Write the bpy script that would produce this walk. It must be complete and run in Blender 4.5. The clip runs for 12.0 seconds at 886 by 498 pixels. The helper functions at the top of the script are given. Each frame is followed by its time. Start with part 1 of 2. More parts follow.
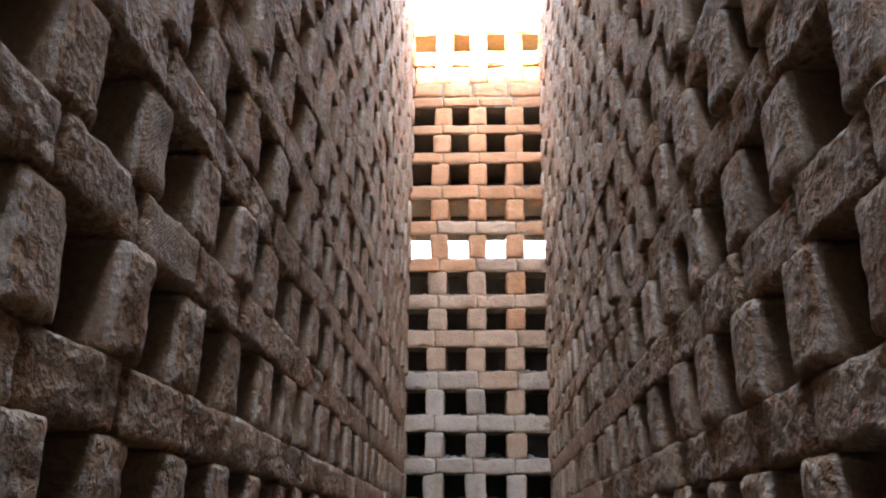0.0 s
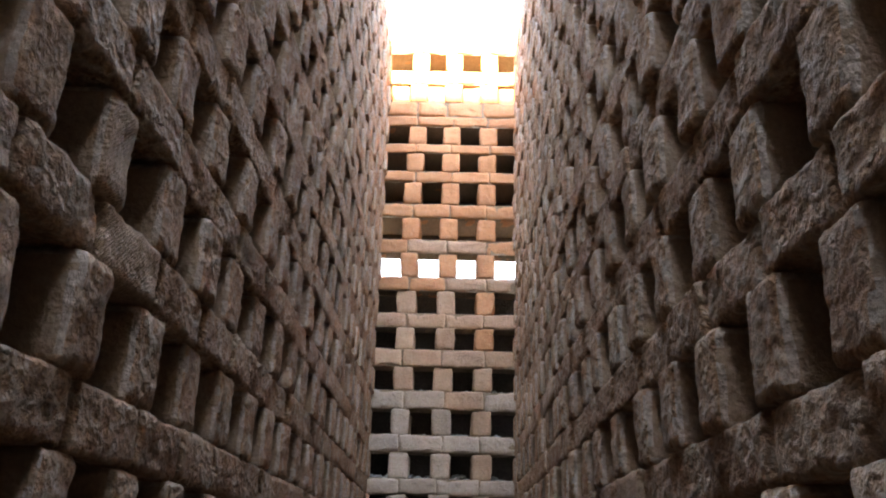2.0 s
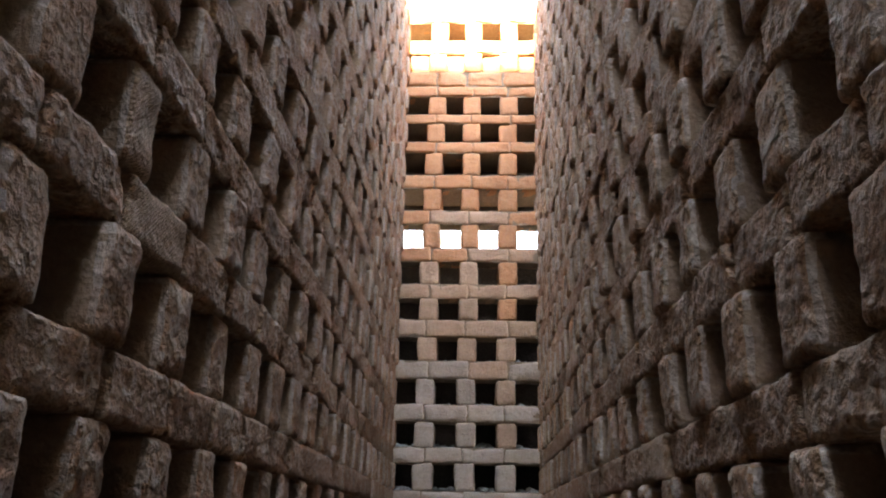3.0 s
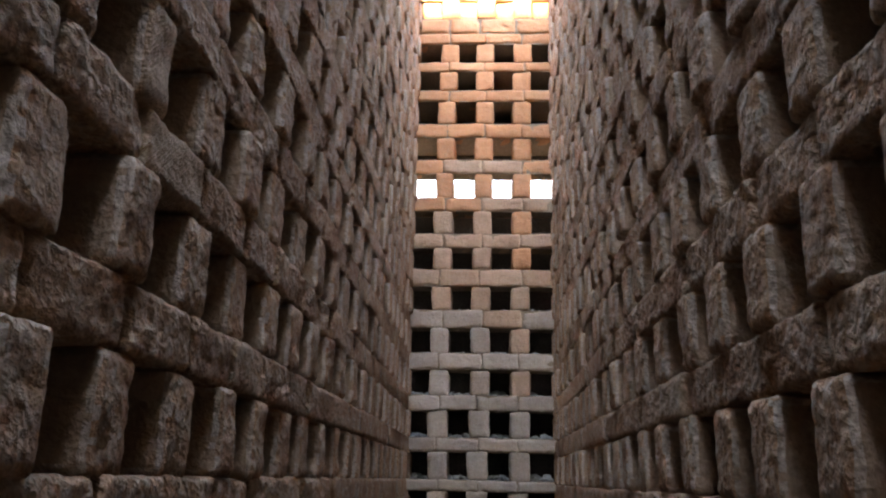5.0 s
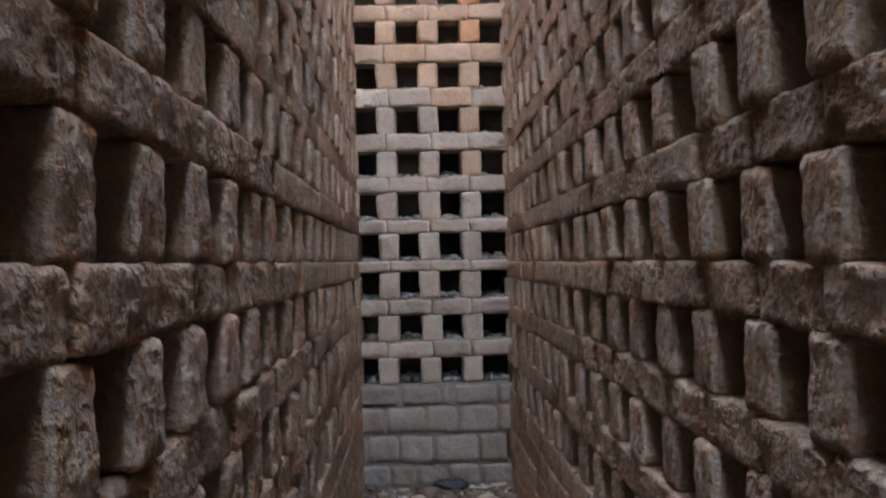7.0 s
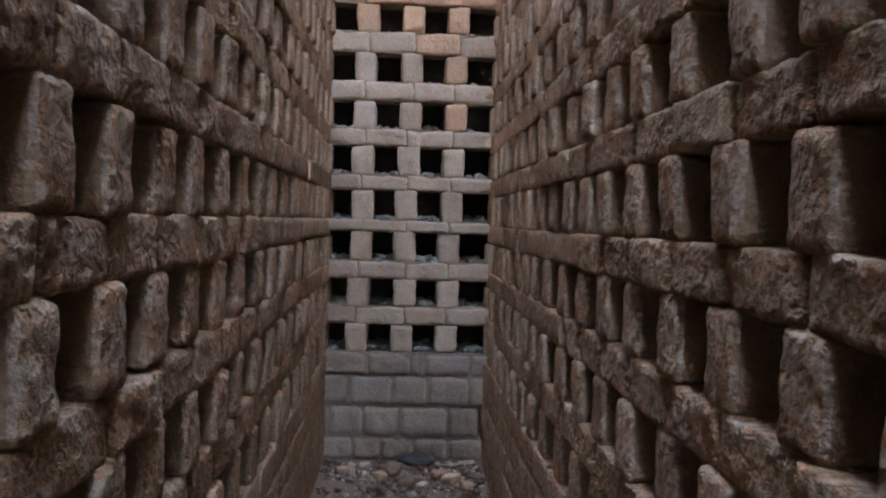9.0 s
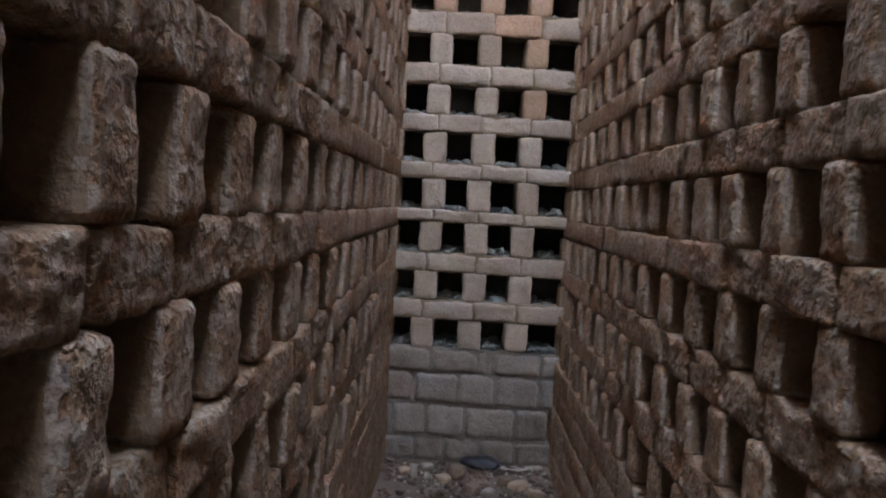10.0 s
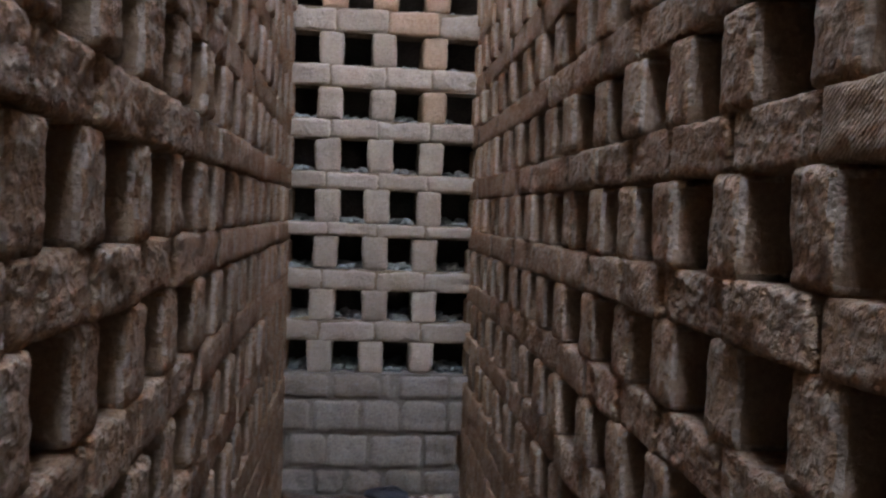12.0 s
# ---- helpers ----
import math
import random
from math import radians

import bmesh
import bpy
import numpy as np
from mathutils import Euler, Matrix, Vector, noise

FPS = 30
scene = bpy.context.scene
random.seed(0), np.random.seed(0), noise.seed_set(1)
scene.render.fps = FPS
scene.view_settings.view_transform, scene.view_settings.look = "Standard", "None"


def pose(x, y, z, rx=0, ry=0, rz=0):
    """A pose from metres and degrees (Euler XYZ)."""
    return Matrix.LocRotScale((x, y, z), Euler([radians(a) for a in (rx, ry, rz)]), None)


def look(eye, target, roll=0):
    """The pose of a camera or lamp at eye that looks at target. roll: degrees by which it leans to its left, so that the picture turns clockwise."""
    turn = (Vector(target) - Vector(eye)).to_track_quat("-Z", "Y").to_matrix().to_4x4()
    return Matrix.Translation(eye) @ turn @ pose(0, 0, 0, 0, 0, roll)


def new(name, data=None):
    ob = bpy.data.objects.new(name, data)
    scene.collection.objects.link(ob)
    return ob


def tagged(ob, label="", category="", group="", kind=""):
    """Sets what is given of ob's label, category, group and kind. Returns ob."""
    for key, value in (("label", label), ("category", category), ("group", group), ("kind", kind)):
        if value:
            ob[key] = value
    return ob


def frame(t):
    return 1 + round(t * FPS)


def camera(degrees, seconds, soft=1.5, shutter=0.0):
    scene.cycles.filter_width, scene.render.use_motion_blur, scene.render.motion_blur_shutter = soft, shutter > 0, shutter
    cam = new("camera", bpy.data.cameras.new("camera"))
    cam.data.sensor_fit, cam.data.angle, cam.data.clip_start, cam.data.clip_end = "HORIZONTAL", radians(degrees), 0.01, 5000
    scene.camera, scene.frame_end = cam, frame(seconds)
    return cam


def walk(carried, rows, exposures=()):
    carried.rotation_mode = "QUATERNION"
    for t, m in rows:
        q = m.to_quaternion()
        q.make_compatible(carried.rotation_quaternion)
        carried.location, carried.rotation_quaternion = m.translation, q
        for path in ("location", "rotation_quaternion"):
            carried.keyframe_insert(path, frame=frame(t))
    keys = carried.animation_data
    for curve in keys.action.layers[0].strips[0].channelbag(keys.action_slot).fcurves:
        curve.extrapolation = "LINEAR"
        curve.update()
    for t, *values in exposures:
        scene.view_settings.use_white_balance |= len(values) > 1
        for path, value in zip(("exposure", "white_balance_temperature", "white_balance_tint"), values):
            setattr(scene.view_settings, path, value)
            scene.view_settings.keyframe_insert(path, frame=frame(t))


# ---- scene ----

# camera and walk: seconds, eye, target, roll
cam = camera(55.8, 12.0, soft=2.1, shutter=0.4)
PATH = [
    (0.0, (0.033, -0.008, 1.343), (-0.061, 1.879, 1.999), 0.68),
    (0.5, (0.031, -0.002, 1.337), (-0.063, 1.890, 1.976), 1.26),
    (1.0, (0.024, 0.005, 1.342), (-0.079, 1.895, 1.987), 2.31),
    (1.5, (0.036, 0.000, 1.352), (-0.028, 1.864, 2.075), 3.06),
    (2.0, (0.041, 0.004, 1.349), (0.014, 1.877, 2.048), 1.72),
    (2.5, (0.036, 0.008, 1.343), (-0.013, 1.897, 1.999), 1.31),
    (3.0, (0.037, 0.006, 1.341), (-0.040, 1.901, 1.976), 1.31),
    (4.8, (0.024, 0.019, 1.324), (-0.096, 1.938, 1.874), 1.53),
    (5.0, (0.026, 0.020, 1.317), (-0.079, 1.946, 1.846), 1.23),
    (5.5, (0.040, 0.051, 1.298), (-0.009, 2.002, 1.731), 0.37),
    (6.0, (-0.018, 0.128, 1.265), (-0.024, 2.103, 1.576), 0.90),
    (6.5, (-0.089, 0.191, 1.310), (-0.072, 2.183, 1.489), -0.05),
    (7.0, (-0.101, 0.208, 1.307), (-0.036, 2.207, 1.335), -1.29),
    (7.5, (-0.087, 0.268, 1.295), (0.002, 2.266, 1.268), -1.79),
    (7.7, (-0.056, 0.323, 1.295), (0.008, 2.322, 1.267), -1.70),
    (9.3, (-0.044, 0.620, 1.325), (0.040, 2.616, 1.243), 2.86),
    (9.5, (-0.083, 0.678, 1.330), (-0.052, 2.675, 1.237), 2.87),
    (10.0, (-0.128, 0.775, 1.349), (-0.156, 2.772, 1.238), 3.58),
    (10.5, (-0.114, 0.852, 1.341), (-0.124, 2.849, 1.232), 1.23),
    (11.0, (-0.091, 0.967, 1.354), (-0.082, 2.964, 1.251), 1.06),
    (11.5, (-0.082, 1.026, 1.356), (-0.023, 3.021, 1.228), 1.80),
    (12.0, (-0.102, 1.082, 1.372), (0.099, 3.070, 1.288), 2.29),
]
EXPOSURES = [(0.0, 5.55, 7700, 12), (1.5, 5.50, 7900, 11), (2.5, 5.20, 8100, 12), (5.0, 5.20, 7900, 12), (6.0, 5.50, 7600, 12),
             (6.5, 5.65, 7600, 12), (7.5, 5.72, 7600, 13), (9.5, 5.50, 7700, 13), (11.0, 5.38, 7700, 13), (12.0, 5.48, 7600, 13)]
walk(cam, [(t, look(eye, target, roll)) for t, eye, target, roll in PATH], EXPOSURES)

# daylight: sun behind the walker, open sky over the slot
SUN_ELEV, SUN_AZ = 35.0, 0.0
world = bpy.data.worlds.new("sky")
scene.world = world
world.use_nodes = True
wn = world.node_tree.nodes
sky = wn.new("ShaderNodeTexSky")
sky.sky_type, sky.sun_disc = "NISHITA", False
sky.dust_density, sky.ozone_density, sky.air_density = 0.5, 1.5, 1.0
sky.sun_elevation, sky.sun_rotation = radians(SUN_ELEV), radians(180 + SUN_AZ)
wn["Background"].inputs["Strength"].default_value = 0.15
world.node_tree.links.new(sky.outputs["Color"], wn["Background"].inputs["Color"])
sun = new("sun", bpy.data.lights.new("sun", "SUN"))
sun.data.energy, sun.data.angle, sun.data.color = 5.0, radians(0.5), (1.0, 0.78, 0.54)
sun.matrix_world = look((0, -20 * math.cos(radians(SUN_ELEV)), 20 * math.sin(radians(SUN_ELEV))), (0, 0, 0))

# plan, in metres
HALF = 0.43            # half the width of the slot
END_Y = 5.08           # face of the end wall
MOUTH_Y = -9.28        # the far end of the slot, behind the walker; placed to cut rear light
BACK_Y = -9.3          # face of the wall added out of view to block the sun
END_TOP = 4.84         # top of the end wall
TOP = 4.90              # top of the long walls
PERIOD = 0.244         # one flat course and one course of uprights
PITCH = 0.2385         # along a course
TOP7 = {"left": 1.452, "right": 1.435, "end": 1.472}


# ---- materials ----
def principled(name):
    m = bpy.data.materials.new(name)
    m.use_nodes = True
    return m, m.node_tree.nodes, m.node_tree.links, m.node_tree.nodes["Principled BSDF"]


def node(nodes, kind, **sets):
    n = nodes.new(kind)
    for k, v in sets.items():
        n.inputs[k].default_value = v
    return n


def ramp(nodes, stops):
    n = nodes.new("ShaderNodeValToRGB")
    e = n.color_ramp.elements
    while len(e) < len(stops):
        e.new(0.5)
    for el, (p, c) in zip(e, stops):
        el.position, el.color = p, (*c, 1)
    return n


def clay(name, stops, dust, dust_amount=0.5, relief=1.0, rough=0.95, combed=False, speckle=0.6, crust=0.0):
    """Hand-moulded clay: tone from piece to piece, blotches, dust, a crumbly skin."""
    m, n, l, b = principled(name)
    co, info, geo = n.new("ShaderNodeTexCoord"), n.new("ShaderNodeObjectInfo"), n.new("ShaderNodeNewGeometry")

    def sums(op, x, y, z=None):
        k = n.new("ShaderNodeMath")
        k.operation = op
        for i, v in enumerate((x, y, z)):
            if isinstance(v, float):
                k.inputs[i].default_value = v
            elif v is not None:
                l.new(v, k.inputs[i])
        return k.outputs[0]

    fr = sums("FRACT", sums("ADD", info.outputs["Random"], geo.outputs["Random Per Island"]), None)
    cmb = n.new("ShaderNodeCombineXYZ")
    for k in range(3):
        l.new(fr, cmb.inputs[k])
    sh = n.new("ShaderNodeVectorMath")
    sh.operation = "MULTIPLY_ADD"
    sh.inputs[1].default_value = (17.0, 9.0, 13.0)
    l.new(cmb.outputs[0], sh.inputs[0])
    l.new(co.outputs["Object"], sh.inputs[2])
    big = node(n, "ShaderNodeTexNoise", Scale=10.0, Detail=3.0, Roughness=0.6)
    lump = node(n, "ShaderNodeTexNoise", Scale=45.0, Detail=4.0, Roughness=0.65)
    crumb = node(n, "ShaderNodeTexNoise", Scale=110.0, Detail=4.0, Roughness=0.65)
    grit = node(n, "ShaderNodeTexNoise", Scale=260.0, Detail=2.0, Roughness=0.6)
    pits = node(n, "ShaderNodeTexVoronoi", Scale=75.0)
    for t in (big, lump, crumb, grit, pits):
        l.new(sh.outputs[0], t.inputs["Vector"])
    tone = sums("MULTIPLY_ADD", fr, 0.32, sums("MULTIPLY_ADD", big.outputs["Fac"], 0.5, 0.09))
    col = ramp(n, stops)
    l.new(tone, col.inputs["Fac"])
    grain = n.new("ShaderNodeMix")
    grain.data_type, grain.blend_type = "RGBA", "MULTIPLY"
    gr = ramp(n, [(0.32, (0.55, 0.5, 0.47)), (0.5, (1.0, 1.0, 1.0)), (0.68, (1.5, 1.48, 1.44))])
    l.new(crumb.outputs["Fac"], gr.inputs["Fac"])
    grain.inputs["Factor"].default_value = speckle
    l.new(col.outputs["Color"], grain.inputs["A"])
    l.new(gr.outputs["Color"], grain.inputs["B"])
    dm = ramp(n, [(0.52, (0, 0, 0)), (0.7, (1, 1, 1))])
    l.new(lump.outputs["Fac"], dm.inputs["Fac"])
    du = n.new("ShaderNodeMix")
    du.data_type = "RGBA"
    du.inputs["B"].default_value = (*dust, 1)
    dusty = sums("MULTIPLY", dm.outputs["Color"], dust_amount)
    if crust:
        # crumbly skin left by the wet mould: flakes with pale, proud rims
        flake = node(n, "ShaderNodeTexVoronoi", Scale=52.0, Randomness=1.0)
        flake.feature = "SMOOTH_F1"
        warp = n.new("ShaderNodeVectorMath")
        warp.operation = "MULTIPLY_ADD"
        warp.inputs[1].default_value = (0.035, 0.035, 0.035)
        l.new(lump.outputs["Color"], warp.inputs[0])
        l.new(sh.outputs[0], warp.inputs[2])
        l.new(warp.outputs[0], flake.inputs["Vector"])
        rim = ramp(n, [(0.28, (0, 0, 0)), (0.62, (1, 1, 1))])
        l.new(flake.outputs["Distance"], rim.inputs["Fac"])
        patch = ramp(n, [(0.38, (0.1, 0.1, 0.1)), (0.56, (1, 1, 1))])
        l.new(big.outputs["Fac"], patch.inputs["Fac"])
        wrinkle = sums("MULTIPLY", rim.outputs["Color"], patch.outputs["Color"])
        dusty = sums("MULTIPLY_ADD", wrinkle, 0.5 * crust, dusty)
    l.new(dusty, du.inputs["Factor"])
    l.new(grain.outputs["Result"], du.inputs["A"])
    l.new(du.outputs["Result"], b.inputs["Base Color"])
    b.inputs["Roughness"].default_value = rough
    b.inputs["Specular IOR Level"].default_value = 0.2
    h = sums("MULTIPLY_ADD", grit.outputs["Fac"], 0.12, sums("MULTIPLY_ADD", crumb.outputs["Fac"], 0.45, lump.outputs["Fac"]))
    h = sums("MULTIPLY_ADD", pits.outputs["Distance"], 0.25, h)
    if combed:
        wave = node(n, "ShaderNodeTexWave", Scale=75.0, Distortion=3.0, Detail=2.0)
        wave.bands_direction = "DIAGONAL"
        l.new(co.outputs["Object"], wave.inputs["Vector"])
        h = sums("MULTIPLY_ADD", wave.outputs["Fac"], 0.09, sums("MULTIPLY", h, 0.8))
    if crust:
        h = sums("MULTIPLY_ADD", wrinkle, 0.6 * crust, h)
    bump = node(n, "ShaderNodeBump", Strength=min(1.0, relief), Distance=0.012)
    l.new(h, bump.inputs["Height"])
    l.new(bump.outputs["Normal"], b.inputs["Normal"])
    return m


BROWN = clay("brown_clay", [(0.1, (0.22, 0.110, 0.056)), (0.45, (0.325, 0.180, 0.097)), (0.8, (0.39, 0.238, 0.138)), (1.0, (0.44, 0.295, 0.187))], (0.56, 0.44, 0.32), 0.4, speckle=0.9, crust=1.0)
SIDE = clay("smooth_brown_clay", [(0.1, (0.26, 0.172, 0.108)), (0.5, (0.32, 0.222, 0.146)), (1.0, (0.375, 0.27, 0.186))], (0.42, 0.335, 0.25), 0.3, 0.45, speckle=0.4)
# paler than the brown clay: skylight on brick rims, put into the colour
LIT_RIM = clay("lit_rim_clay", [(0.1, (0.33, 0.245, 0.18)), (0.5, (0.40, 0.315, 0.24)), (1.0, (0.46, 0.38, 0.30))], (0.30, 0.20, 0.13), 0.6, 0.7, speckle=0.7)
# warm light on a few near bricks, put into the base colour
LIT_TAN = clay("lit_tan_clay", [(0.1, (0.42, 0.25, 0.13)), (0.5, (0.52, 0.33, 0.18)), (1.0, (0.60, 0.40, 0.24))], (0.58, 0.45, 0.32), 0.3, 0.5, speckle=0.4)
COMBED = clay("combed_brown_clay", [(0.1, (0.31, 0.195, 0.11)), (0.45, (0.37, 0.24, 0.145)), (1.0, (0.42, 0.30, 0.20))], (0.48, 0.38, 0.30), 0.2, 0.8, 0.95, True)
PALE = clay("pale_fired_clay", [(0.1, (0.285, 0.232, 0.182)), (0.5, (0.365, 0.308, 0.25)), (1.0, (0.44, 0.38, 0.32))], (0.43, 0.40, 0.36), 0.45, 0.6, speckle=0.4)
BUFF = clay("buff_fired_clay", [(0.1, (0.32, 0.215, 0.14)), (0.5, (0.385, 0.268, 0.185)), (1.0, (0.43, 0.32, 0.235))], (0.43, 0.35, 0.28), 0.4, 0.6, speckle=0.4)
ORANGE = clay("orange_fired_lit_clay", [(0.1, (0.39, 0.19, 0.095)), (0.6, (0.45, 0.24, 0.13)), (1.0, (0.47, 0.29, 0.17))], (0.44, 0.32, 0.23), 0.35, 0.55, speckle=0.3)
GREY = clay("dark_grey_brick", [(0.15, (0.15, 0.115, 0.088)), (0.4, (0.225, 0.195, 0.16)), (0.7, (0.275, 0.25, 0.218)), (1.0, (0.33, 0.285, 0.23))], (0.25, 0.25, 0.245), 0.5, 0.55, speckle=0.6)
MORTAR = clay("clay_mortar", [(0.1, (0.14, 0.12, 0.10)), (1.0, (0.24, 0.215, 0.185))], (0.24, 0.225, 0.205), 0.3, 0.6)
DAUB = clay("tan_clay_daub", [(0.1, (0.17, 0.13, 0.09)), (0.6, (0.24, 0.19, 0.135)), (1.0, (0.31, 0.25, 0.185))], (0.32, 0.28, 0.23), 0.4, 0.8)
SOOT = clay("inner_clay", [(0.1, (0.26, 0.17, 0.11)), (0.6, (0.34, 0.23, 0.16)), (1.0, (0.40, 0.29, 0.21))], (0.40, 0.32, 0.25), 0.3)
HOLE_SHADE = clay("hole_shade_clay", [(0.1, (0.04, 0.035, 0.03)), (1.0, (0.07, 0.06, 0.052))], (0.07, 0.065, 0.06), 0.3)
ASH = clay("grey_ash", [(0.1, (0.16, 0.19, 0.195)), (0.6, (0.22, 0.255, 0.26)), (1.0, (0.30, 0.33, 0.33))], (0.32, 0.35, 0.35), 0.4)
SOIL = clay("damp_clay", [(0.1, (0.13, 0.085, 0.06)), (0.6, (0.20, 0.135, 0.095)), (1.0, (0.27, 0.19, 0.14))], (0.28, 0.22, 0.18), 0.3)
EARTH = clay("trodden_earth", [(0.1, (0.09, 0.065, 0.05)), (0.6, (0.14, 0.10, 0.075)), (1.0, (0.19, 0.14, 0.105))], (0.22, 0.18, 0.15), 0.4)
CHALK = clay("pale_lime_crumbs", [(0.1, (0.42, 0.36, 0.29)), (1.0, (0.58, 0.52, 0.44))], (0.6, 0.56, 0.5), 0.4)
BLACK = clay("black_plastic", [(0.1, (0.012, 0.012, 0.014)), (1.0, (0.03, 0.03, 0.034))], (0.05, 0.05, 0.05), 0.2, 0.3, 0.45)


# ---- shapes ----
def block_data(d, seg, seed, r=0.012, rough=0.004):
    """Vertices and faces of a worn, round-edged block of size d, centred."""
    axes = []
    for size, s in zip(d, seg):
        h = size / 2
        axes.append(np.concatenate([[-h], np.linspace(-(h - r), h - r, s + 1), [h]]))
    ids, verts, faces = {}, [], []

    def vid(i, j, k):
        key = (i, j, k)
        if key not in ids:
            p = np.array([axes[0][i], axes[1][j], axes[2][k]])
            lim = np.array(d) / 2 - r
            q = np.clip(p, -lim, lim)
            off = p - q
            ln = np.linalg.norm(off)
            p = q + off / ln * r if ln > 1e-9 else p
            v = Vector(p)
            s = Vector((seed * 3.1, seed * 1.7, seed * 5.3))
            n1 = noise.noise_vector(v * 14 + s)
            n2 = noise.noise_vector(v * 38 + s)
            n3 = noise.noise_vector(v * 5 + s)
            n4 = noise.noise_vector(v * 75 + s)
            chip = max(0.0, noise.noise(v * 9 + s * 1.3) - 0.25) if ln > 1e-9 else 0.0
            p = p + rough * (0.55 * np.array(n1) + 0.6 * np.array(n2) + 0.8 * np.array(n3) + 0.35 * np.array(n4))
            p = p - np.sign(p) * rough * 2.2 * chip
            ids[key] = len(verts)
            verts.append(p)
        return ids[key]

    n0, n1_, n2_ = (len(a) - 1 for a in axes)
    for k in (0, n2_):
        for i in range(n0):
            for j in range(n1_):
                f = [vid(i, j, k), vid(i + 1, j, k), vid(i + 1, j + 1, k), vid(i, j + 1, k)]
                faces.append(f if k else f[::-1])
    for j in (0, n1_):
        for i in range(n0):
            for k in range(n2_):
                f = [vid(i, j, k), vid(i, j, k + 1), vid(i + 1, j, k + 1), vid(i + 1, j, k)]
                faces.append(f if j else f[::-1])
    for i in (0, n0):
        for j in range(n1_):
            for k in range(n2_):
                f = [vid(i, j, k), vid(i, j + 1, k), vid(i, j + 1, k + 1), vid(i, j, k + 1)]
                faces.append(f if i else f[::-1])
    return np.array(verts), np.array(faces)


def mesh_from(name, verts, faces, mat, smooth=True, side=None):
    me = bpy.data.meshes.new(name)
    me.from_pydata([tuple(v) for v in verts], [], [tuple(int(i) for i in f) for f in faces])
    me.materials.append(mat)
    if smooth:
        me.polygons.foreach_set("use_smooth", [True] * len(me.polygons))
    if side:
        me.materials.append(side)
        v, f = np.asarray(verts), np.asarray(faces)
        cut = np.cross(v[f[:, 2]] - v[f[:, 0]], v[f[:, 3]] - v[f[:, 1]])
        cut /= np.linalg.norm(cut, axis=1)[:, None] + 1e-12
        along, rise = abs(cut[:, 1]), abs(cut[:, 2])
        # slanted vertical edges get the paler colour that paints their lit rims
        me.materials.append(LIT_RIM)
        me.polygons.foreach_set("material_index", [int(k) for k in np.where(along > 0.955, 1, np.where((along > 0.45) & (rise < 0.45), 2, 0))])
    me.update()
    return me


def box_mesh(name, lo, hi, mat):
    bm = bmesh.new()
    bmesh.ops.create_cube(bm, size=1)
    for v in bm.verts:
        v.co = Vector([lo[k] + (v.co[k] + 0.5) * (hi[k] - lo[k]) for k in range(3)])
    me = bpy.data.meshes.new(name)
    bm.to_mesh(me)
    bm.free()
    me.materials.append(mat)
    return me


class Stock:
    """Variants of one size of brick, fine ones for single pieces and plain ones for the joined rest."""
    def __init__(self, name, d, fine, plain, mats, count=8, r=0.012, rough=0.004, seed=0, side=None):
        self.fine = {}
        for mat in mats:
            self.fine[mat.name] = []
        self.plain = []
        for i in range(count):
            v, f = block_data(d, fine, seed + i, r, rough)
            for mat in mats:
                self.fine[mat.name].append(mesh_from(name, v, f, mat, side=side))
            self.plain.append(block_data(d, plain, seed + 40 + i, r, rough * 0.7))


rng = random.Random(7)
STRETCH = Stock("brick", (0.15, 0.228, 0.106), (2, 18, 9), (1, 8, 4), [BROWN, COMBED, LIT_TAN], 14, 0.009, 0.0056, 1)
UPRIGHT = Stock("brick", (0.24, 0.108, 0.154), (4, 9, 12), (1, 3, 5), [BROWN, COMBED, LIT_TAN], 14, 0.014, 0.0046, 60, SIDE)


class Heap:
    """Bricks gathered into one joined mesh."""
    def __init__(self):
        self.v, self.f, self.n = [], [], 0

    def add(self, data, m):
        v, f = data
        a = np.array(m)
        self.v.append(v @ a[:3, :3].T + a[:3, 3])
        self.f.append(f + self.n)
        self.n += len(v)

    def build(self, name, mat, parent, label):
        if not self.v:
            return None
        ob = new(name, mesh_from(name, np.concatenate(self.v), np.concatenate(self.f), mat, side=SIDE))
        ob.parent = parent
        return tagged(ob, label, kind="stuff")


def place(mesh, m, parent):
    ob = new("brick", mesh)
    ob.parent = parent
    ob.matrix_basis = m
    return ob


def jig(x, y, z, a=1.0):
    return (Matrix.Translation((x + rng.uniform(-0.006, 0.006) * a, y + rng.uniform(-0.005, 0.005) * a, z + rng.uniform(-0.003, 0.003) * a))
            @ pose(0, 0, 0, rng.uniform(-1.5, 1.5) * a, rng.uniform(-1.2, 1.2) * a, rng.uniform(-2.2, 2.2) * a))


# ---- ground ----
def ground():
    bm = bmesh.new()
    xs = sorted(set([-400, -40, -20, -8, 8, 20, 40, 400] + [round(-0.7 + 0.05 * i, 3) for i in range(29)]))
    ys = sorted(set([-400, -40, -20, -8, 8, 20, 40, 400] + [round(-3.2 + 0.06 * i, 3) for i in range(142)]))
    grid = [[bm.verts.new((x, y, 0.012 * noise.noise(Vector((x * 4, y * 4, 0))) + 0.006 * noise.noise(Vector((x * 17, y * 17, 3))))) for y in ys] for x in xs]
    for i in range(len(xs) - 1):
        for j in range(len(ys) - 1):
            bm.faces.new((grid[i][j], grid[i + 1][j], grid[i + 1][j + 1], grid[i][j + 1]))
    me = bpy.data.meshes.new("ground")
    bm.to_mesh(me)
    bm.free()
    me.materials.append(EARTH)
    me.polygons.foreach_set("use_smooth", [True] * len(me.polygons))
    return tagged(new("ground", me), "trodden brown earth floor with dust", "ground", kind="structure")


ground()

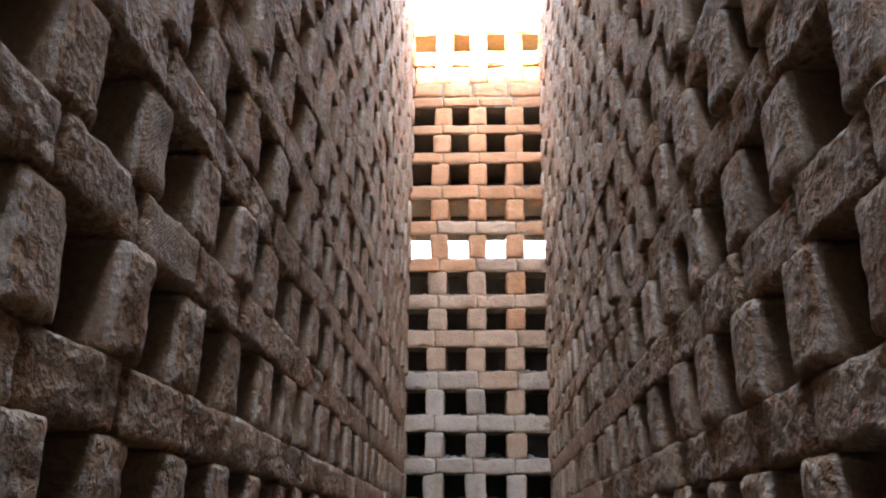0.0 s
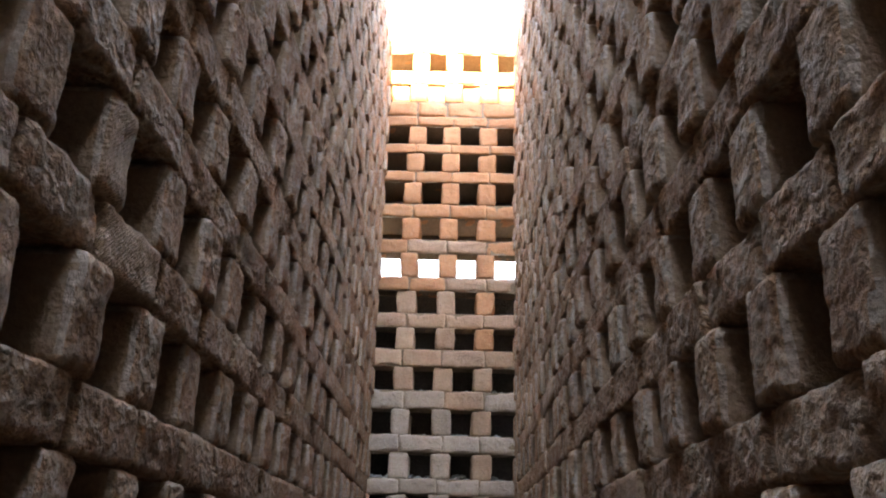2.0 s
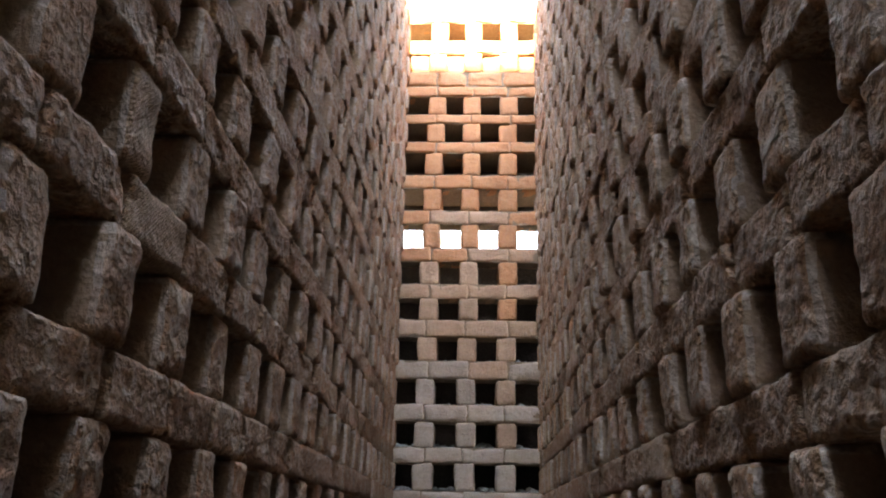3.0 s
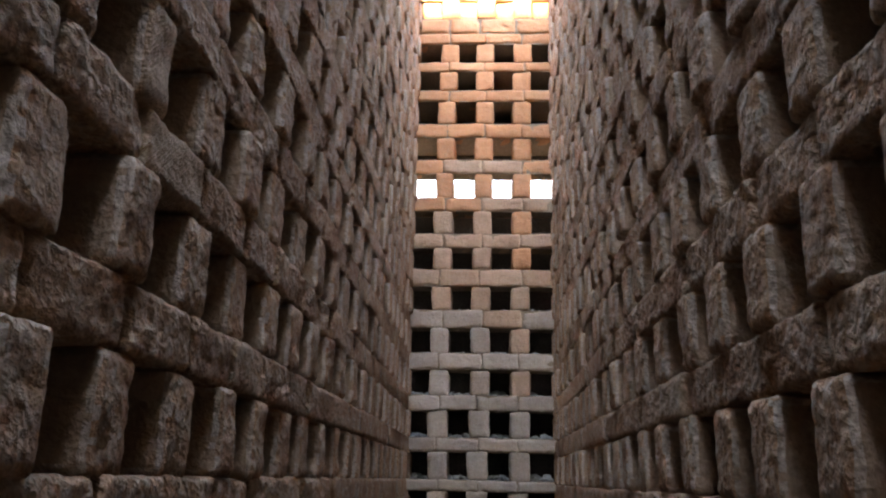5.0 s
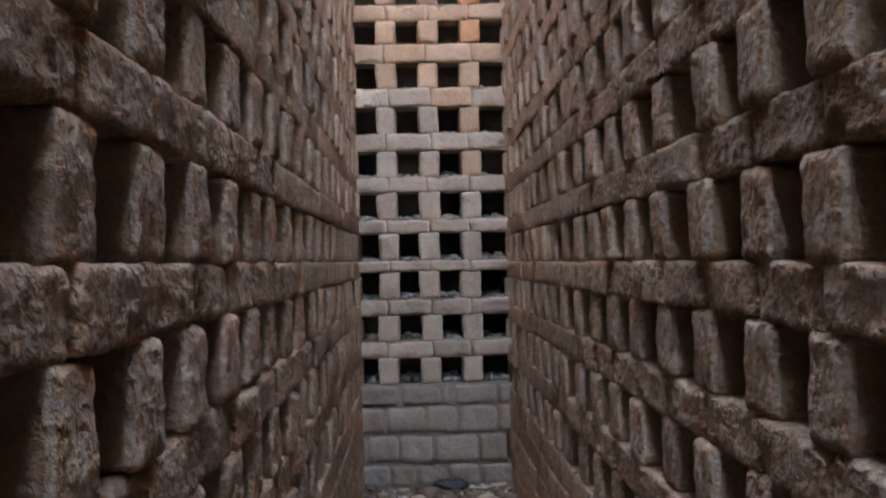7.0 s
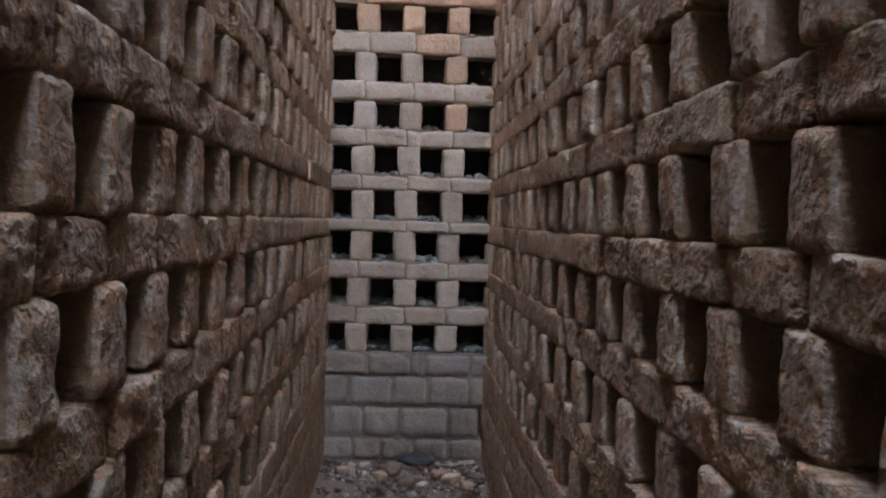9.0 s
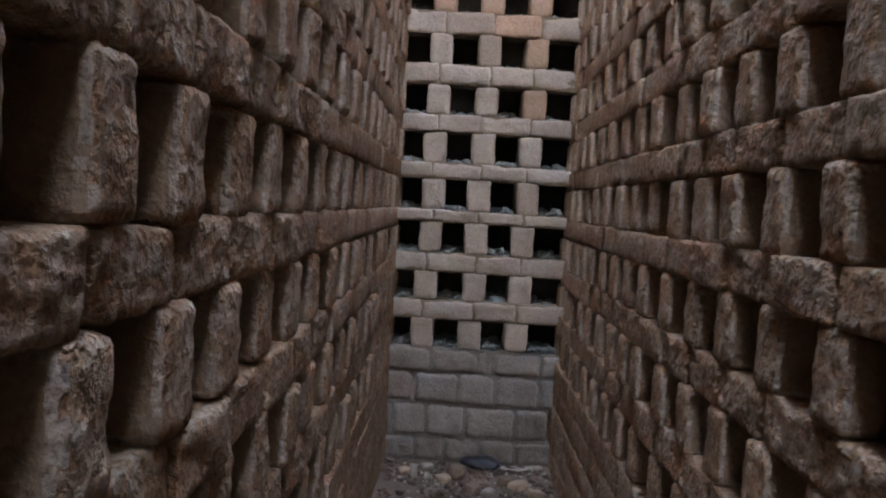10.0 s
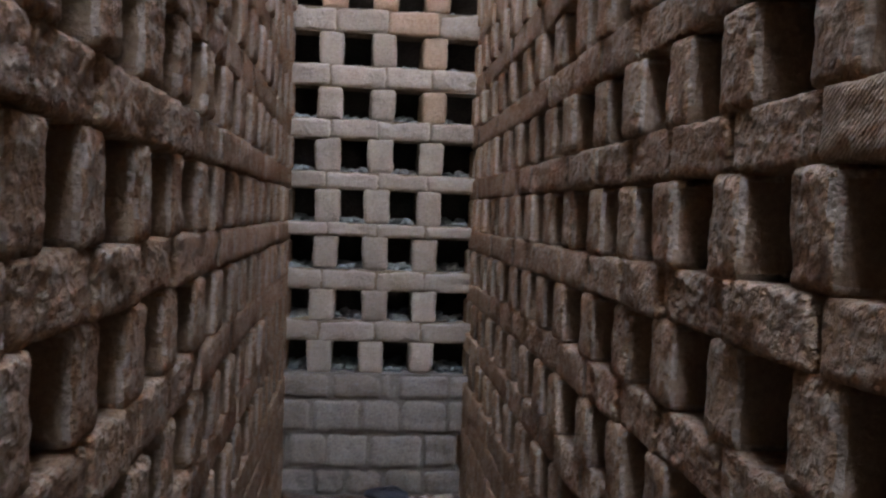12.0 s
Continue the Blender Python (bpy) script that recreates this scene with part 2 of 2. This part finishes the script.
# ---- long walls ----
BASE = (0.0, 0.125, 0.30, 0.465, 0.59)     # the closed courses at the foot


# far edges of the uprights in the courses at eye height, by course, and the usual step along each wall
EDGE_Y = {"left": {5: (1.343, 1.571, 1.799, 2.066, 2.283, 2.514, 2.743, 2.983),
                   6: (1.093, 1.330, 1.581, 1.813, 2.037, 2.250, 2.494, 2.720, 2.968, 3.237),
                   7: (1.103, 1.335, 1.561, 1.766, 2.007, 2.221, 2.453, 2.697, 2.940, 3.150, 3.412),
                   8: (1.086, 1.297, 1.523, 1.747, 1.974, 2.221, 2.435, 2.679, 2.923)},
          "right": {5: (1.075, 1.307, 1.557, 1.787, 2.022, 2.274, 2.517, 2.756, 2.991, 3.200),
                    6: (0.845, 1.068, 1.315, 1.550, 1.774, 2.049, 2.303, 2.533, 2.763, 3.010, 3.271, 3.521),
                    7: (1.334, 1.573, 1.813, 2.076, 2.313, 2.554, 2.779, 3.010, 3.263, 3.496, 3.749, 4.009),
                    8: (1.341, 1.577, 1.825, 2.057, 2.310, 2.562, 2.785, 3.037, 3.303, 3.526, 3.752)}}
STEP_Y = {"left": 0.234, "right": 0.243}
HALF_UP = 0.055        # half the thickness of an upright


# bricks whose faces bear the ribs of the mould: place along the wall, height
MARKED = {"left": ((1.17, 1.74), (1.05, 1.92)), "right": ((1.89, 1.49),)}


# bricks coloured paler orange tan, painting a warm patch of light on the wall
LIT_PATCH = {"left": (), "right": ((0.92, 1.24), (0.70, 1.24), (0.80, 1.12))}


def long_wall(name, side, label):
    """A wall of flat bricks, each from one upright's middle to the next, and spaced uprights."""
    s = -1 if side == "left" else 1
    face = s * HALF
    lo, hi = sorted((face + s * 0.29, face + s * 0.6))
    core = tagged(new(name, box_mesh(name, (lo, MOUTH_Y, -0.1), (hi, END_Y + 1.0, TOP), SOOT)), label, "wall", kind="structure")
    heap, singles = Heap(), 0
    turn = pose(0, 0, 0, 0, 0, 0 if s > 0 else 180)
    pitch = STEP_Y[side]

    def middles(k):
        row = [y - HALF_UP for y in EDGE_Y[side][min(8, max(5, k))]]
        while row[-1] < END_Y - 0.05:
            row.append(row[-1] + pitch)
        while row[0] > MOUTH_Y + 0.2:
            row.insert(0, row[0] - pitch)
        return row

    def lay(stock, m, single):
        nonlocal singles
        i = rng.randrange(len(stock.plain))
        m = m @ turn @ pose(0, 0, 0, rng.choice((0, 180)), 0, 0)
        if single:
            t = m.translation
            marked = any(abs(t.y - y) < 0.09 and abs(t.z - z) < 0.055 for y, z in MARKED[side])
            # this brick takes the painted warm-light colour
            tinted = any(abs(t.y - y) < 0.115 and abs(t.z - z) < 0.055 for y, z in LIT_PATCH[side])
            place(stock.fine[(COMBED if marked else LIT_TAN if tinted else BROWN).name][i], m, core)
            singles += 1
        else:
            heap.add(stock.plain[i], m)

    for k in range(10, -12, -1):
        top = TOP7[side] + PERIOD * (7 - k)
        if top + 0.1 > TOP + 0.05:
            break
        loose = 0.0 if 5 <= k <= 8 else 0.012
        shift = rng.uniform(-1, 1) * loose
        cols = [y + shift + rng.uniform(-0.7, 0.7) * loose for y in middles(k)]
        for y in cols:
            near = 0.6 < y < 2.95 and 0.6 < top < 4.25
            lay(UPRIGHT, jig(face + s * (0.116 + rng.uniform(-0.005, 0.006)), y, top - 0.066, 0.7 if y < 2.6 else 0.35), near)
        for a, b in zip(cols, cols[1:]):
            near = 0.6 < (a + b) / 2 < 2.95 and 0.6 < top < 4.25
            m = jig(face + s * (0.076 + rng.uniform(-0.006, 0.006)), (a + b) / 2 + rng.uniform(-0.003, 0.003), top + 0.0565, 0.5 if a < 2.6 else 0.3)
            lay(STRETCH, m @ Matrix.Diagonal((1, (b - a - rng.uniform(0.006, 0.014)) / 0.228, rng.uniform(0.84, 0.90), 1)), near)
    cols = middles(8)
    foot = TOP7[side] - 3 * PERIOD - 0.142
    step = foot / 5
    for c in range(5):
        for y in cols:
            lay(STRETCH, jig(face + s * 0.072, y + (c % 2) * PITCH / 2, step * (c + 0.5), 0.4) @ Matrix.Diagonal((1, 1, step / 0.106, 1)), False)
    heap.build("bricks", BROWN, core, "rows of brown clay bricks laid dry with gaps")
    return singles


print("singles", long_wall("wall_left", "left", "tall dry-laid wall of brown clay bricks with square gaps"),
      long_wall("wall_right", "right", "tall dry-laid wall of rough brown clay bricks with square gaps"))


# ---- end wall ----
END_UP = Stock("brick", (0.118, 0.24, 0.15), (5, 2, 6), (1, 1, 1), [PALE, BUFF, ORANGE], 8, 0.012, 0.0075, 120)
END_FLAT = Stock("brick", (0.243, 0.14, 0.096), (9, 2, 4), (1, 1, 1), [PALE, BUFF, ORANGE], 8, 0.010, 0.0080, 160)
END_BIG = Stock("brick", (0.215, 0.14, 0.155), (8, 2, 6), (1, 1, 1), [PALE, BUFF, ORANGE, GREY], 6, 0.022, 0.009, 200)
WIDTHS = {END_FLAT: 0.243, END_BIG: 0.215}
# foot and head of each row of openings, lowest first
OPENINGS = ((0.597, 0.747), (0.843, 0.992), (1.087, 1.247), (1.310, 1.472), (1.551, 1.710), (1.800, 1.951), (2.053, 2.207), (2.319, 2.467),
            (2.576, 2.716), (2.808, 2.958), (3.050, 3.212), (3.306, 3.461), (3.558, 3.718), (3.798, 3.935), (4.001, 4.139))
COLUMNS = (-0.2635, -0.019, 0.225)


def end_wall():
    # near-black sheets behind the openings: their shade is put into the colour
    core = new("wall_end", box_mesh("wall_end", (-1.1, END_Y + 0.32, -0.1), (1.1, END_Y + 0.42, 3.10), HOLE_SHADE))
    tagged(core, "tall end wall of pale and orange fired bricks with square openings", "wall", kind="structure")
    up = new("backing", box_mesh("backing", (-1.1, END_Y + 0.32, 3.40), (1.1, END_Y + 0.42, END_TOP), HOLE_SHADE))
    up.parent = core

    def bed(z0, z1, x1=0.5):
        # above 3.4 the bed runs deep, added to keep sun off the backing
        ob = new("mortar", box_mesh("mortar", (-0.5, END_Y + 0.009, z0), (x1, END_Y + (0.318 if z0 > 3.4 else 0.128), z1), DAUB if z0 > 0.5 else MORTAR))
        ob.parent = core

    def tint(x, z):
        if z < 0.59:
            return GREY
        # more orange with height paints in warm bounced light; right column is truly orange
        warm = (z - 1.85) / 1.5 + rng.uniform(-0.15, 0.15) + (0.35 if 0.12 < x < 0.32 and z > 0.9 else 0.0)
        return PALE if warm < 0.3 else BUFF if warm < 0.8 else ORANGE

    def lay(stock, x, y, z, sx=1.0, sz=1.0, mat=None):
        i = rng.randrange(len(stock.plain))
        m = jig(x, y, z, 0.55) @ Matrix.Diagonal((sx, 1, sz, 1))
        place(stock.fine[(mat or tint(x, z)).name][i], m, core)

    def course(z0, z1, edges, stock):
        bed(z0 - 0.002, z1 + 0.002, edges[-1])
        high = 0.096 if stock is END_FLAT else 0.155
        for a, b in zip(edges, edges[1:]):
            lay(stock, (a + b) / 2, END_Y + 0.07, (z0 + z1) / 2, (b - a - 0.005) / WIDTHS[stock], (z1 - z0 - 0.003) / high)

    def columns(z):
        return [x + 0.0105 * (z - 1.3) for x in COLUMNS]

    feet = [(-0.5, -0.27, -0.12, 0.06, 0.25, 0.5), (-0.5, -0.40, -0.22, -0.02, 0.24, 0.41), (-0.5, -0.30, -0.07, 0.13, 0.36, 0.5), (-0.5, -0.21, 0.03, 0.105, 0.36, 0.5)]
    for c, e in enumerate(feet):
        course(BASE[c], BASE[c + 1], e, END_BIG)
    for i, (z0, z1) in enumerate(OPENINGS):
        for x in columns(z0):
            lay(END_UP, x + rng.uniform(-0.004, 0.004), END_Y + 0.122, (z0 + z1) / 2, 1.0, (z1 - z0) / 0.15)
        above = OPENINGS[i + 1][0] if i + 1 < len(OPENINGS) else z1 + 0.075
        mid = [x + rng.uniform(-0.015, 0.015) for x in columns(z1)]
        course(z1, above, (-0.5, *mid, 0.5), END_FLAT)
    z = OPENINGS[-1][1] + 0.075
    course(z, z + 0.118, (-0.5, -0.235, -0.03, 0.215, 0.5), END_BIG)
    z += 0.118
    for x in columns(z):
        lay(END_UP, x, END_Y + 0.122, z + 0.07)
    for x in (-0.36, -0.11, 0.135, 0.385):
        lay(END_UP, x, END_Y + 0.145, z + 0.066, 1.02, 0.9, ORANGE)
    z += 0.145
    while z < END_TOP - 0.25:
        course(z, z + 0.1, (-0.5, *columns(z), 0.5), END_FLAT)
        for x in columns(z):
            lay(END_UP, x, END_Y + 0.122, z + 0.172, 1, 0.96)
        z += PERIOD
    course(z, z + 0.1, (-0.5, *columns(z), 0.5), END_FLAT)
    return core


end_wall()


# ---- rubble ----
CHUNKS = [block_data((1.0, 0.8, 0.6), (1, 1, 1), 300 + i, 0.22, 0.25) for i in range(8)]


def scatter(name, count, spot, size, mat, label, category):
    """A loose heap of lumps. spot() gives a place on the surface that bears them."""
    h = Heap()
    for _ in range(count):
        x, y, z = spot()
        d = rng.uniform(*size) * rng.choice((0.6, 1, 1, 1.5))
        h.add(rng.choice(CHUNKS), Matrix.Translation((x, y, z + d * 0.22)) @ pose(0, 0, 0, rng.uniform(-25, 25), rng.uniform(-25, 25), rng.uniform(0, 360)) @ Matrix.Scale(d, 4))
    ob = new(name, mesh_from(name, np.concatenate(h.v), np.concatenate(h.f), mat))
    return tagged(ob, label, category, kind="stuff")


def sills():
    gaps = ((-0.425, -0.325), (-0.202, -0.083), (0.045, 0.16), (0.29, 0.425))
    for z0, z1 in OPENINGS[:8]:
        for a, b in gaps:
            full = 30 if z0 < 2.0 else 10
            scatter("sill_rubble", full, lambda: (rng.uniform(a, b), END_Y + rng.uniform(0.06, 0.30), z0 - 0.004), (0.02, 0.045), ASH,
                    "grey ash and crumbs lying on the sill", "rubble")


sills()

# ---- litter on the ground by the end wall ----
scatter("earth_crumbs", 420, lambda: (rng.uniform(-0.42, 0.42), END_Y - abs(rng.gauss(0, 0.5)) - 0.02, -0.004), (0.008, 0.035), EARTH, "dark earth crumbs strewn over the ground", "soil")
scatter("lime_crumbs", 180, lambda: (rng.uniform(-0.36, 0.40), END_Y - 0.06 - abs(rng.gauss(0, 0.28)), 0.0), (0.006, 0.02), CHALK, "pale lime and brick crumbs on the ground", "rubble")
scatter("clay_crumbs", 160, lambda: (rng.uniform(-0.40, 0.40), END_Y - 0.05 - abs(rng.gauss(0, 0.35)), 0.0), (0.008, 0.028), SOIL, "dark brown clay crumbs fallen on the ground", "rubble")


def lump(name, x, y, d, seed, mat, label, category, group="", turn=0.0, rough=0.1):
    """A single worn lump resting on the ground."""
    v, f = block_data(d, (4, 4, 3), seed, min(d) * 0.34, min(d) * rough * 2.2)
    v[:, 2] -= v[:, 2].min() + 0.006
    ob = new(name, mesh_from(name, v, f, mat))
    ob.matrix_basis = pose(x, y, 0.004, 0, 0, turn)
    return tagged(ob, label, category, group)


for i, (x, y, d) in enumerate(((0.19, 4.76, 0.11), (0.245, 4.69, 0.10), (-0.05, 4.80, 0.13), (-0.11, 4.74, 0.09), (0.05, 4.70, 0.08), (-0.31, 4.85, 0.07), (0.02, 4.62, 0.10), (0.31, 4.60, 0.09))):
    lump("clay_lump", x, y, (d * 0.85, d * 0.7, d * 0.45), 400 + i, (SOIL, BUFF)[i % 2], ("fallen lump of crumbling dark clay on the ground", "fallen lump of pale buff clay on the ground")[i % 2], "rubble", "clay lumps by the end wall", 40.0 * i)
for i, (x, y, w, h) in enumerate(((-0.262, 4.79, 0.035, 0.075), (-0.20, 4.93, 0.06, 0.03), (0.10, 4.60, 0.07, 0.03))):
    lump("brick_fragment", x, y, (w, w * 0.7, h), 430 + i, PALE, "small pale brick fragment lying on the ground", "rubble", "brick fragments by the end wall", 25.0 * i)


def black_bag(x, y):
    v, f = block_data((0.20, 0.11, 0.055), (10, 6, 4), 77, 0.024, 0.004)
    for p in v:
        q = Vector(p)
        p += 0.016 * np.array(noise.noise_vector(q * 22)) + 0.006 * np.array(noise.noise_vector(q * 60))
        p[2] *= 1.0 - 0.55 * min(1.0, abs(p[0]) / 0.1) ** 2
    v[:, 2] -= v[:, 2].min() + 0.004
    ob = new("plastic_bag", mesh_from("plastic_bag", v, f, BLACK))
    ob.matrix_basis = pose(x, y, 0.004, 0, 0, -8)
    tagged(ob, "crumpled black plastic bag lying on the ground", "bag")


black_bag(0.075, 4.99)


def sack_scrap(x, y):
    bm = bmesh.new()
    n, m = 12, 6
    top = [[None] * (m + 1) for _ in range(n + 1)]
    for i in range(n + 1):
        for j in range(m + 1):
            u, w = i / n - 0.5, j / m - 0.5
            z = 0.012 + 0.014 * noise.noise(Vector((u * 4, w * 4, 2.0))) + 0.03 * max(0, u) ** 2
            top[i][j] = bm.verts.new((u * 0.21, w * 0.07 * (1.0 - 0.5 * abs(u)) + 0.01 * noise.noise(Vector((u * 6, 0, 5))), max(0.004, z)))
    for i in range(n):
        for j in range(m):
            bm.faces.new((top[i][j], top[i + 1][j], top[i + 1][j + 1], top[i][j + 1]))
    bmesh.ops.solidify(bm, geom=bm.faces[:], thickness=0.003)
    me = bpy.data.meshes.new("sack_scrap")
    bm.to_mesh(me)
    bm.free()
    me.materials.append(CHALK)
    ob = new("sack_scrap", me)
    ob.matrix_basis = pose(x, y, 0.004, 0, 0, 12)
    tagged(ob, "torn strip of pale sacking on the ground", "scrap")


sack_scrap(0.285, 5.0)

# ---- high wall added behind the walker, out of view, to block the sun ----
BACK_TOP = 4.42 + (END_Y - BACK_Y) * math.tan(radians(SUN_ELEV))
tagged(new("wall_back", box_mesh("wall_back", (-15.0, BACK_Y - 0.4, -0.1), (15.0, BACK_Y, BACK_TOP), SOIL)), "plain high clay wall added out of view to block the sun", "wall", kind="structure")
